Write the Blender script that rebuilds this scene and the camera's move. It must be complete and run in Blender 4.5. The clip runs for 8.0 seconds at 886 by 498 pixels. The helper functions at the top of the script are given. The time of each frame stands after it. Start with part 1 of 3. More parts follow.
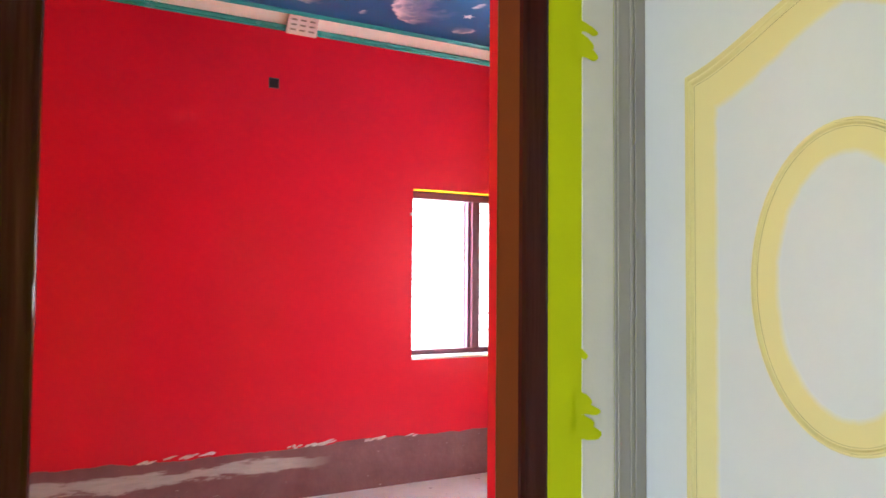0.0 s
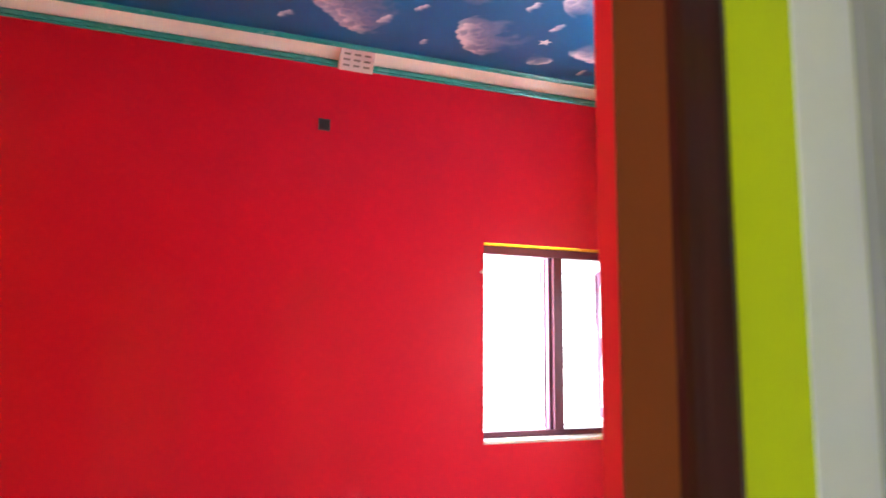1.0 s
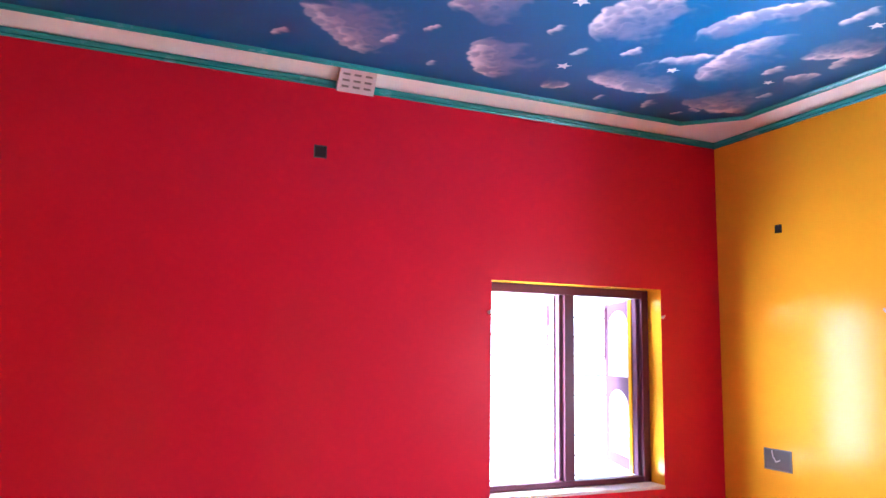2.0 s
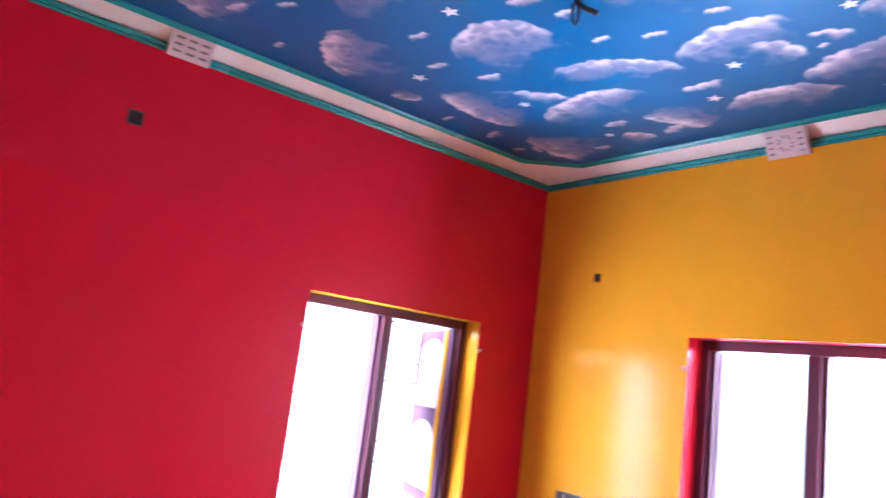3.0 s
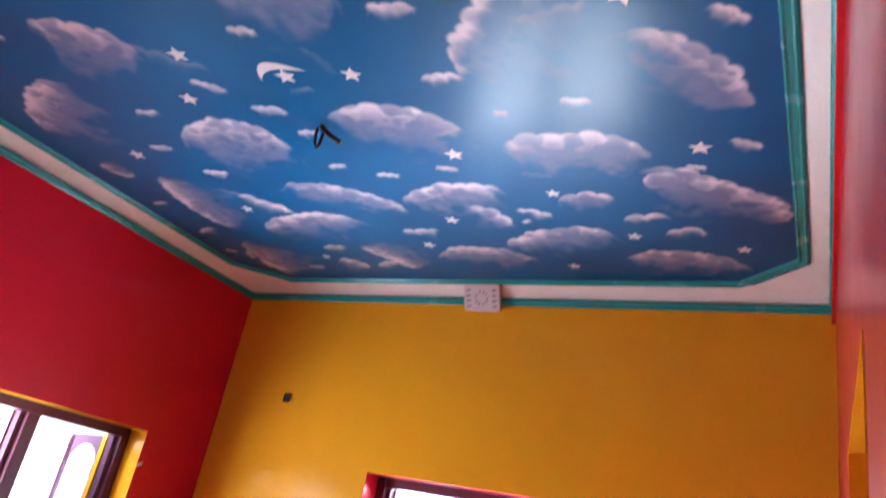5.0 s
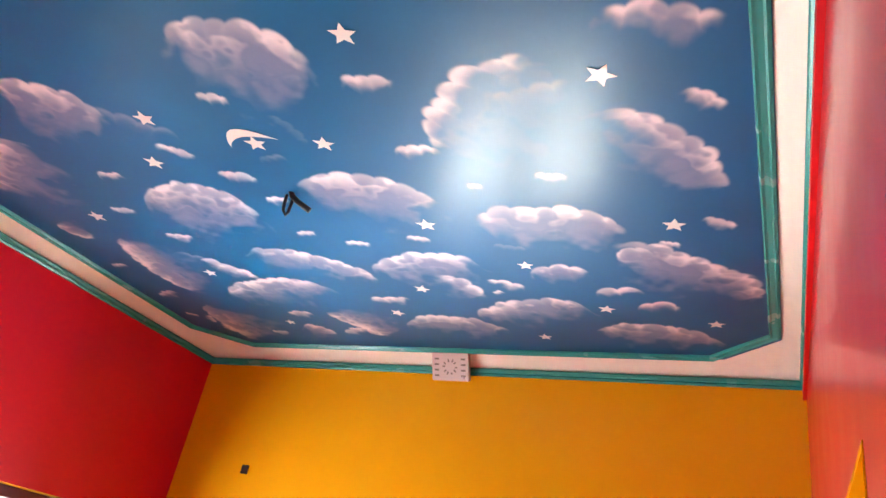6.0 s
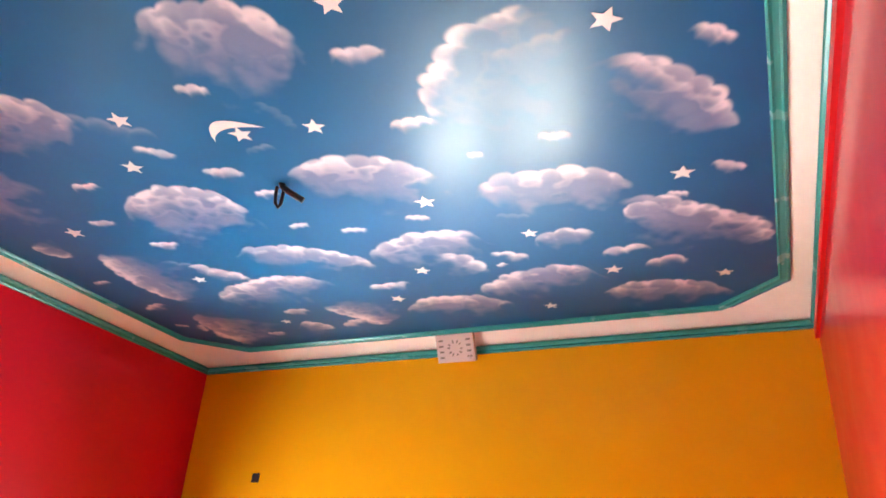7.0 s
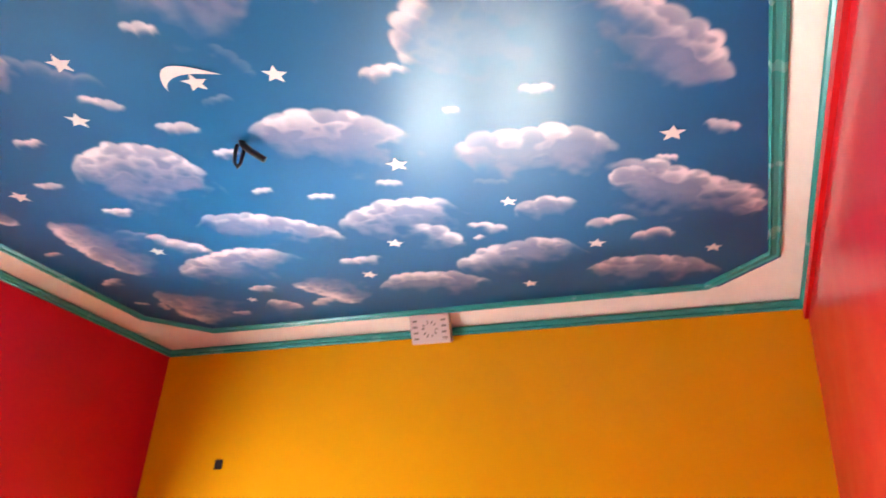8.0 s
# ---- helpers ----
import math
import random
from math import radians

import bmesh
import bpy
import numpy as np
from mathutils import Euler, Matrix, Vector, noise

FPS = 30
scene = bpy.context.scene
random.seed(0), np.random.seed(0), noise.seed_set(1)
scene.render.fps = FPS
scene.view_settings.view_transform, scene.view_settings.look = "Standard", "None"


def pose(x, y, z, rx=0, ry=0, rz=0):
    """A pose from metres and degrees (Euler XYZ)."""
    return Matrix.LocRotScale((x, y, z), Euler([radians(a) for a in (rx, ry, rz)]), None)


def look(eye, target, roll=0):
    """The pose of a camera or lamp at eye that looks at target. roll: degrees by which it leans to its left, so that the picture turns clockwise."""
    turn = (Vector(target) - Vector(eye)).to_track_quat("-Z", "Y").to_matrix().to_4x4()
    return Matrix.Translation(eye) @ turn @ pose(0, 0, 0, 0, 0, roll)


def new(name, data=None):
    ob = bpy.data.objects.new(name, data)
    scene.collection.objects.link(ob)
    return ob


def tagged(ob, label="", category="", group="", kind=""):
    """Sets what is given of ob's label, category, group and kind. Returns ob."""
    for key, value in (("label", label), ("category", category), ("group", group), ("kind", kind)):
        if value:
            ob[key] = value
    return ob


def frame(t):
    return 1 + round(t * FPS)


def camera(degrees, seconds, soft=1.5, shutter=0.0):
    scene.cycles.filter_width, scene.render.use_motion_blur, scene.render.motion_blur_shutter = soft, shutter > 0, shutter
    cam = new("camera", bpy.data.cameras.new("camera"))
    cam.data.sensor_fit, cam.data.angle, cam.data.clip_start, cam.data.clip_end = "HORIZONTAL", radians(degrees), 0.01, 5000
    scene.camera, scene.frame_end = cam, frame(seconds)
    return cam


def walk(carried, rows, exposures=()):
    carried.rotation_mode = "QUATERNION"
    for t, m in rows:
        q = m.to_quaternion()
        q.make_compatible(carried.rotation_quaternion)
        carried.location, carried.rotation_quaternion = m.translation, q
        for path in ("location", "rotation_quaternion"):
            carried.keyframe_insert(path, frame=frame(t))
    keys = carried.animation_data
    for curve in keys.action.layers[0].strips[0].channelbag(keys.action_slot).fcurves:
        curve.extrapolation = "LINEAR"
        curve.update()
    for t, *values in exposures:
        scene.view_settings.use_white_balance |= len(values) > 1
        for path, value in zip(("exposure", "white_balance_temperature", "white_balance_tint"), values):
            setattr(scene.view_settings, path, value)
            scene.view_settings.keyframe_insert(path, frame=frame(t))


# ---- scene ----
cam = camera(62.9, 8.0, shutter=0.4)
PATH = [
    (0, (4.714, -3.998, 1.449), (2.955, -3.051, 1.534), 0.5),
    (0.2, (4.616, -3.982, 1.469), (2.89, -2.973, 1.53), -0.1),
    (0.3, (4.532, -3.929, 1.467), (2.818, -2.899, 1.504), 0.4),
    (0.5, (4.334, -3.781, 1.457), (2.622, -2.755, 1.582), -0.3),
    (0.7, (4.245, -3.728, 1.45), (2.47, -2.836, 1.677), 0.0),
    (1, (4.073, -3.637, 1.458), (2.236, -2.892, 1.725), 0.5),
    (1.2, (3.987, -3.631, 1.529), (2.141, -2.905, 1.785), 1.2),
    (2.3, (3.627, -3.605, 1.73), (1.824, -2.786, 2.01), 1.7),
    (2.5, (3.57, -3.55, 1.683), (1.778, -2.72, 2.0), 4.0),
    (3, (3.484, -3.523, 1.725), (1.92, -2.327, 2.078), 7.2),
    (3.5, (3.448, -3.536, 1.766), (2.038, -2.161, 2.115), 6.5),
    (4, (3.408, -3.544, 1.777), (2.092, -2.086, 2.154), 7.1),
    (4.5, (3.375, -3.547, 1.798), (2.292, -1.95, 2.324), 9.1),
    (5, (3.387, -3.498, 1.811), (2.461, -1.894, 2.565), 11.5),
    (5.2, (3.37, -3.495, 1.847), (2.483, -1.916, 2.696), 11.4),
    (6.3, (3.305, -3.463, 1.887), (2.497, -1.88, 2.805), 10.9),
    (6.5, (3.253, -3.441, 1.873), (2.504, -1.829, 2.788), 7.8),
    (7, (3.179, -3.44, 1.875), (2.42, -1.818, 2.765), 3.9),
    (7.5, (3.151, -3.405, 1.863), (2.347, -1.74, 2.625), 2.7),
    (8, (3.124, -3.243, 1.864), (2.414, -1.596, 2.748), 3.8),
]
EXPOSURES = [(0.0, 2.92, 6400, 10), (1.2, 2.86, 6300, 10), (2.3, 2.72, 5050, 16), (3.0, 2.56, 5150, 15), (4.0, 2.20, 5700, 12), (5.0, 2.08, 5700, 12),
             (5.2, 2.18, 6000, 11), (6.3, 2.80, 7150, 6), (8.0, 2.77, 7050, 6)]
walk(cam, [(t, look(eye, target, roll)) for t, eye, target, roll in PATH], EXPOSURES)

# ---- light ----
ROOM_W, ROOM_S = 3.44, -4.70          # east wall plane, south wall plane; west wall x = 0, north wall y = 0
WALL_OUT = 3.58                       # hall side of the east wall
HALL_N = -2.995                       # north wall of the hall
RAIL_Z, CEIL_Z = 3.10, 3.20

world = bpy.data.worlds.new("world")
scene.world = world
world.use_nodes = True
sky = world.node_tree.nodes.new("ShaderNodeTexSky")
sky.sky_type, sky.sun_disc = "NISHITA", False
sky.sun_elevation, sky.sun_rotation = radians(55), radians(125)
background = world.node_tree.nodes["Background"]
background.inputs["Strength"].default_value = 0.15
world.node_tree.links.new(sky.outputs[0], background.inputs["Color"])

sun = new("sun", bpy.data.lights.new("sun", "SUN"))
sun.data.energy, sun.data.angle, sun.data.color = 1.5, radians(12), (1.0, 0.97, 0.92)
sun.matrix_world = look((0, 0, 10), (-4.0, 2.8, 3))


def sky_lamp(eye, target, width, height, watts, colour):
    lamp = new("sky_lamp", bpy.data.lights.new("sky_lamp", "AREA"))
    lamp.data.shape, lamp.data.size, lamp.data.size_y = "RECTANGLE", width, height
    lamp.data.energy, lamp.data.color = watts, colour
    lamp.matrix_world = look(eye, target)
    return lamp


sky_lamp((-1.05, -2.75, 1.40), (1.0, -2.75, 1.40), 3.1, 3.6, 288, (0.88, 0.94, 1.0))
sky_lamp((1.80, 1.05, 1.40), (1.80, -1.0, 1.40), 3.6, 3.6, 300, (0.88, 0.94, 1.0))
# added lamp, shining into the hall through an unseen opening
sky_lamp((6.0, -8.3, 1.45), (6.0, -5.0, 1.45), 3.0, 2.3, 11.8, (0.82, 0.91, 1.0))


# ---- materials ----
class Nodes:
    """A node material, built link by link."""

    def __init__(self, name):
        self.mat = bpy.data.materials.new(name)
        self.mat.use_nodes = True
        self.tree = self.mat.node_tree
        self.bsdf = self.tree.nodes["Principled BSDF"]
        self.coord = self.tree.nodes.new("ShaderNodeTexCoord").outputs["Object"]

    def add(self, kind, inputs=(), **props):
        node = self.tree.nodes.new(kind)
        for key, value in props.items():
            if key == "operation":
                node.operation = value
            elif key == "data_type":
                node.data_type = value
            elif key == "blend_type":
                node.blend_type = value
        for key, value in dict(inputs).items():
            self.put(node.inputs[key], value)
        return node

    def put(self, socket, value):
        if isinstance(value, bpy.types.NodeSocket):
            self.tree.links.new(value, socket)
        else:
            socket.default_value = value

    def noise(self, scale, detail=4.0, rough=0.55, vector=None, distortion=0.0):
        return self.add("ShaderNodeTexNoise", {"Vector": vector or self.coord, "Scale": scale, "Detail": detail,
                                               "Roughness": rough, "Distortion": distortion}).outputs["Fac"]

    def ramp(self, value, low, high, a=0.0, b=1.0):
        return self.add("ShaderNodeMapRange", {0: value, 1: low, 2: high, 3: a, 4: b}).outputs[0]

    def mix(self, fac, a, b):
        node = self.add("ShaderNodeMix", data_type="RGBA")
        self.put(node.inputs[0], fac)
        self.put(node.inputs[6], a)
        self.put(node.inputs[7], b)
        return node.outputs[2]

    def bump(self, height, distance, strength=1.0):
        node = self.add("ShaderNodeBump", {"Height": height, "Distance": distance, "Strength": strength})
        self.put(self.bsdf.inputs["Normal"], node.outputs[0])

    def surface(self, **values):
        for key, value in values.items():
            self.put(self.bsdf.inputs[key.replace("_", " ").title() if key != "ior" else "IOR"], value)
        return self.mat


def rgb(r, g, b):
    return (r, g, b, 1.0)


def paint(name, colour, rough=0.3, wave=0.0012, fleck=0.06, ior=1.45, grain=0.0002, coat=0.0):
    """Brushed or rolled paint: slight tone drift, roller grain and a wavy plaster below it."""
    n = Nodes(name)
    dark = rgb(*(c * (1 - 2.2 * fleck) for c in colour))
    light = rgb(*(min(1, c * (1 + fleck)) for c in colour))
    tone = n.ramp(n.noise(1.7, 5, 0.6), 0.3, 0.7)
    fine = n.noise(60, 3, 0.6)
    col = n.mix(tone, dark, light)
    col = n.mix(n.ramp(fine, 0.35, 0.8, 0.0, 0.25), col, dark)
    height = n.add("ShaderNodeMath", {0: n.ramp(n.noise(2.3, 2, 0.5), 0, 1, 0, wave),
                                      1: n.ramp(n.noise(140, 2, 0.5), 0, 1, 0, grain)}, operation="ADD").outputs[0]
    if wave + grain:
        n.bump(height, 1.0)
    if coat:
        n.surface(coat_weight=coat, coat_roughness=0.10)
        n.put(n.bsdf.inputs["Coat IOR"], 1.25)
    return n.surface(base_color=col, roughness=n.ramp(n.noise(6, 3), 0.3, 0.7, rough * 0.92, rough * 1.08), ior=ior)


RED = paint("red_gloss_paint", (0.60, 0.006, 0.023), 0.40, wave=0.0, fleck=0.03, ior=1.26, grain=0.0, coat=0.55)
RED_TRIM = paint("red_trim_paint", (0.58, 0.006, 0.012), 0.4, wave=0.0004, fleck=0.03, ior=1.25)
YELLOW = paint("yellow_gloss_paint", (0.83, 0.372, 0.011), 0.19, wave=0.0, fleck=0.03, ior=1.2, grain=0.0)
LIME = paint("lime_wall_paint", (0.54, 0.58, 0.003), 0.5, fleck=0.02, ior=1.25)
TEAL = paint("teal_gloss_paint", (0.03, 0.27, 0.255), 0.26, wave=0.0)
WHITE = paint("cream_white_paint", (0.78, 0.70, 0.62), 0.5, wave=0.0005)
PRIMER = paint("white_primer", (0.70, 0.65, 0.69), 0.55)
DOOR_WHITE = paint("white_door_enamel", (0.645, 0.65, 0.73), 0.3, wave=0.0002, fleck=0.03)
DOOR_GREY = paint("grey_white_frame_enamel", (0.36, 0.325, 0.335), 0.3, wave=0.0002)
CREAM = paint("cream_yellow_band_paint", (0.72, 0.62, 0.33), 0.14, wave=0.0002)
GROOVE = paint("dark_joint", (0.40, 0.34, 0.19), 0.6, wave=0.0)
BROWN = paint("brown_frame_side", (0.135, 0.034, 0.012), 0.4, wave=0.0002, ior=1.25)


def sprayed_band():
    """Cream paint sprayed over the white enamel, thinning out along one side."""
    n = Nodes("sprayed_cream_band")
    amount = n.add("ShaderNodeAttribute")
    amount.attribute_name = "spray"
    speckle = n.add("ShaderNodeMath", {0: amount.outputs["Fac"], 1: n.ramp(n.noise(30, 4, 0.6), 0.3, 0.7, -0.12, 0.12)}, operation="ADD").outputs[0]
    col = n.mix(n.ramp(speckle, 0.05, 0.75), rgb(0.645, 0.65, 0.73), rgb(0.72, 0.62, 0.33))
    return n.surface(base_color=col, roughness=0.3)


SPRAY = sprayed_band()


def varnish():
    """Thick dark varnish with brush runs down the timber."""
    n = Nodes("dark_brown_varnish")
    down = n.add("ShaderNodeMapping", {"Vector": n.coord, "Scale": (1, 1, 0.045)}).outputs[0]
    col = n.mix(n.ramp(n.noise(40, 4, 0.6, down), 0.3, 0.7), rgb(0.026, 0.005, 0.005), rgb(0.058, 0.010, 0.010))
    runs = n.add("ShaderNodeMath", {0: n.ramp(n.noise(55, 2, 0.5, down), 0, 1, 0, 0.004), 1: n.ramp(n.noise(9, 3, 0.6), 0, 1, 0, 0.002)}, operation="ADD").outputs[0]
    n.bump(runs, 1.0)
    return n.surface(base_color=col, roughness=0.08, ior=1.24)


DARK_BROWN = varnish()
MAROON = paint("maroon_window_paint", (0.11, 0.028, 0.050), 0.35, wave=0.0002, ior=1.3)
MAUVE = paint("pale_mauve_shutter_paint", (0.16, 0.078, 0.12), 0.7, ior=1.12, wave=0.0003)
PALE = paint("pale_shutter_panel_paint", (0.74, 0.68, 0.73), 0.8, ior=1.1)
PLASTIC = paint("white_grille_plastic", (0.62, 0.50, 0.48), 0.25, wave=0.0)
DUCT = paint("dusty_duct", (0.20, 0.165, 0.15), 0.8)
BLACK = paint("black_cavity_shade", (0.012, 0.010, 0.009), 0.7)
IRON = paint("dark_iron", (0.03, 0.025, 0.035), 0.4)
STEEL = paint("grey_box_metal", (0.17, 0.14, 0.135), 0.5)
RUST = paint("dusty_box_inside", (0.11, 0.085, 0.075), 0.7, fleck=0.25)
HALL = paint("white_hall_paint", (0.72, 0.73, 0.70), 0.5)
MORTAR = paint("dark_mortar", (0.045, 0.041, 0.038), 0.9)
SLAB = paint("grey_concrete_slab", (0.38, 0.37, 0.35), 0.8)


def dado_material():
    """Dark brown-red oxide band with grey cement smears along its upper edge."""
    n = Nodes("oxide_dado")
    base = n.mix(n.ramp(n.noise(5, 5, 0.65), 0.3, 0.75), rgb(0.14, 0.055, 0.058), rgb(0.21, 0.10, 0.10))
    stretch = n.add("ShaderNodeMapping", {"Vector": n.coord, "Scale": (1, 0.8, 5)}).outputs[0]
    side = n.add("ShaderNodeSeparateXYZ", {0: n.coord})
    wander = n.ramp(n.noise(1.5, 5, 0.6, stretch), 0.25, 0.75, 0.185, 0.275)
    off = n.add("ShaderNodeMath", {0: side.outputs[2], 1: wander}, operation="SUBTRACT").outputs[0]
    off = n.add("ShaderNodeMath", {0: off}, operation="ABSOLUTE").outputs[0]
    ragged = n.add("ShaderNodeMath", {0: off, 1: n.ramp(n.noise(7, 6, 0.7, stretch), 0.3, 0.7, -0.022, 0.022)}, operation="ADD").outputs[0]
    smear = n.ramp(ragged, 0.040, 0.026)
    far = n.ramp(side.outputs[1], -2.30, -2.60)
    cement = n.mix(n.noise(9, 5, 0.65, stretch), rgb(0.25, 0.235, 0.22), rgb(0.50, 0.48, 0.46))
    amount = n.add("ShaderNodeMath", {0: smear, 1: far}, operation="MULTIPLY").outputs[0]
    col = n.mix(amount, base, cement)
    chips = n.ramp(n.noise(26, 2, 0.5, stretch), 0.735, 0.76)
    col = n.mix(chips, col, rgb(0.6, 0.52, 0.5))
    n.bump(n.noise(30, 4), 0.003)
    return n.surface(base_color=col, roughness=0.55)


def floor_material():
    n = Nodes("pale_cement_floor")
    col = n.mix(n.ramp(n.noise(1.6, 6, 0.65), 0.3, 0.7), rgb(0.50, 0.48, 0.50), rgb(0.66, 0.64, 0.66))
    col = n.mix(n.ramp(n.noise(22, 4, 0.7), 0.55, 0.75, 0, 0.5), col, rgb(0.38, 0.36, 0.37))
    n.bump(n.noise(40, 4), 0.001)
    return n.surface(base_color=col, roughness=n.ramp(n.noise(4, 4), 0.3, 0.7, 0.25, 0.5))


def ground_material():
    n = Nodes("dry_ground")
    col = n.mix(n.ramp(n.noise(0.6, 6, 0.65), 0.3, 0.7), rgb(0.38, 0.33, 0.26), rgb(0.52, 0.47, 0.39))
    return n.surface(base_color=col, roughness=0.9)


def mural_material():
    """Glossy painted sky: the pigment is stored on the mesh, brush mottling is added here."""
    n = Nodes("painted_sky_ceiling")
    pigment = n.add("ShaderNodeVertexColor")
    pigment.layer_name = "pigment"
    mottled = n.mix(n.ramp(n.noise(9, 5, 0.65), 0.35, 0.75, 0.0, 0.12), pigment.outputs[0], rgb(0.02, 0.06, 0.16))
    n.bump(n.ramp(n.noise(1.9, 2), 0, 1, 0, 0.0012), 1.0)
    n.surface(coat_weight=0.40, coat_roughness=0.21)
    n.put(n.bsdf.inputs["Coat IOR"], 1.25)
    return n.surface(base_color=mottled, roughness=0.40, ior=1.24)


DADO, FLOOR, GROUND, MURAL = dado_material(), floor_material(), ground_material(), mural_material()


# ---- mesh helpers ----
def box(bm, x0, x1, y0, y1, z0, z1, bevel=0.0):
    made = bmesh.ops.create_cube(bm, size=1.0, matrix=Matrix.LocRotScale(
        ((x0 + x1) / 2, (y0 + y1) / 2, (z0 + z1) / 2), None, (abs(x1 - x0), abs(y1 - y0), abs(z1 - z0))))
    if bevel:
        edges = list({e for v in made["verts"] for e in v.link_edges})
        bmesh.ops.bevel(bm, geom=edges, offset=bevel, segments=2, affect="EDGES", profile=0.5)


def cells(lo, hi, cuts):
    return sorted({lo, hi, *(c for c in cuts if lo < c < hi)})


def part(name, bm, material, parent=None, label="", smooth=False):
    """Links a bmesh as one mesh object, under a thing where one is given."""
    data = bpy.data.meshes.new(name)
    bmesh.ops.recalc_face_normals(bm, faces=bm.faces)
    bm.to_mesh(data)
    bm.free()
    for m in (material if isinstance(material, (list, tuple)) else [material]):
        data.materials.append(m)
    if smooth:
        data.polygons.foreach_set("use_smooth", [True] * len(data.polygons))
    ob = new(name, data)
    if parent:
        ob.parent = parent
    if label:
        ob["label"] = label
    return ob


def box_part(name, spans, material, parent=None, label="", bevel=0.0):
    bm = bmesh.new()
    box(bm, *spans, bevel)
    return part(name, bm, material, parent, label)


def empty(name, m=Matrix()):
    ob = new(name)
    ob.empty_display_size = 0.1
    ob.matrix_world = m
    return ob


def wall(name, axis, inner, outer, u0, u1, z0, z1, holes, materials, label):
    """A wall with thickness and real openings. axis: 'x' or 'y', the way it faces; holes: (u0, u1, z0, z1).
    materials: inner face, outer face, reveals."""
    bm = bmesh.new()
    us = cells(u0, u1, [v for h in holes for v in h[:2]])
    zs = cells(z0, z1, [v for h in holes for v in h[2:]])
    solid = lambda i, j: 0 <= i < len(us) - 1 and 0 <= j < len(zs) - 1 and not any(
        h[0] < (us[i] + us[i + 1]) / 2 < h[1] and h[2] < (zs[j] + zs[j + 1]) / 2 < h[3] for h in holes)
    verts = {}

    def vert(side, u, z):
        key = (side, u, z)
        if key not in verts:
            d = inner if side == 0 else outer
            verts[key] = bm.verts.new((d, u, z) if axis == "x" else (u, d, z))
        return verts[key]

    def face(slot, *keys):
        bm.faces.new([vert(*k) for k in keys]).material_index = slot

    for i in range(len(us) - 1):
        for j in range(len(zs) - 1):
            if not solid(i, j):
                continue
            a, b, c, d = us[i], us[i + 1], zs[j], zs[j + 1]
            for side in (0, 1):
                face(side, (side, a, c), (side, b, c), (side, b, d), (side, a, d))
            for near, p, q in ((solid(i - 1, j), (a, c), (a, d)), (solid(i + 1, j), (b, c), (b, d)),
                               (solid(i, j - 1), (a, c), (b, c)), (solid(i, j + 1), (a, d), (b, d))):
                if not near:
                    face(2, (0, *p), (0, *q), (1, *q), (1, *p))
    return tagged(part(name, bm, materials), label, "wall", kind="structure")


def sweep(name, loop, profile, material):
    """A moulding: a profile of (inset, height) pairs carried round a closed counter-clockwise loop of corners, mitred."""
    bm = bmesh.new()
    rings = []
    n = len(loop)
    for i in range(n):
        p, a, b = Vector(loop[i]), Vector(loop[i - 1]), Vector(loop[(i + 1) % n])
        d0, d1 = (p - a).normalized(), (b - p).normalized()
        n0, n1 = Vector((-d0.y, d0.x)), Vector((-d1.y, d1.x))
        mitre = (n0 + n1) / (1 + n0.dot(n1))
        rings.append([bm.verts.new((*(p + mitre * off), z)) for off, z in profile])
    for i in range(n):
        r, s = rings[i], rings[(i + 1) % n]
        for k in range(len(profile)):
            m = (k + 1) % len(profile)
            bm.faces.new((r[k], s[k], s[m], r[m]))
    return part(name, bm, material)


def tube(name, points, radius, material, parent=None, label=""):
    curve = bpy.data.curves.new(name, "CURVE")
    curve.dimensions, curve.bevel_depth, curve.bevel_resolution = "3D", radius, 3
    spline = curve.splines.new("POLY")
    spline.points.add(len(points) - 1)
    for p, co in zip(spline.points, points):
        p.co = (*co, 1)
    curve.use_fill_caps = True
    temp = bpy.data.objects.new("temp", curve)
    mesh = bpy.data.meshes.new_from_object(temp)
    bpy.data.objects.remove(temp)
    mesh.materials.clear()
    mesh.materials.append(material)
    ob = new(name, mesh)
    mesh.polygons.foreach_set("use_smooth", [True] * len(mesh.polygons))
    if parent:
        ob.parent = parent
    if label:
        ob["label"] = label
    return ob


# ---- the room's shell ----
WIN_A = (-1.71, -0.49, 0.87, 2.11)
WIN_B = (1.18, 2.42, 0.87, 2.12)
DOOR = (-4.10, -3.205, 0.0, 2.12)
NICHE = (-2.33, -1.45, 0.0, 2.22)

wall("wall_west", "x", 0.0, -0.25, ROOM_S - 0.2, 0.25, 0.0, 3.35, [WIN_A], [RED, HALL, YELLOW],
     "glossy crimson red painted plaster wall with a window")
wall("wall_north", "y", 0.0, 0.25, 0.0, ROOM_W, 0.0, 3.35, [WIN_B], [YELLOW, HALL, RED],
     "glossy orange-yellow painted plaster wall with a window")
wall("wall_east", "x", ROOM_W, WALL_OUT, ROOM_S - 0.2, 0.25, 0.0, 3.35, [DOOR, NICHE], [RED, LIME, RED],
     "glossy red wall with a doorway, lime green on its hall side")
wall("wall_south", "y", ROOM_S, ROOM_S - 0.2, 0.0, ROOM_W, 0.0, 3.35, [], [YELLOW, HALL, YELLOW],
     "glossy orange-yellow painted plaster wall")
tagged(box_part("floor", (-0.25, WALL_OUT, ROOM_S - 0.2, 0.25, -0.15, 0.0), FLOOR), "pale grey cement floor, slightly polished", "floor", kind="structure")
tagged(box_part("roof_slab", (-0.4, 8.2, -8.2, 0.4, 3.36, 3.5), SLAB), "grey concrete roof slab over the rooms", "roof", kind="structure")

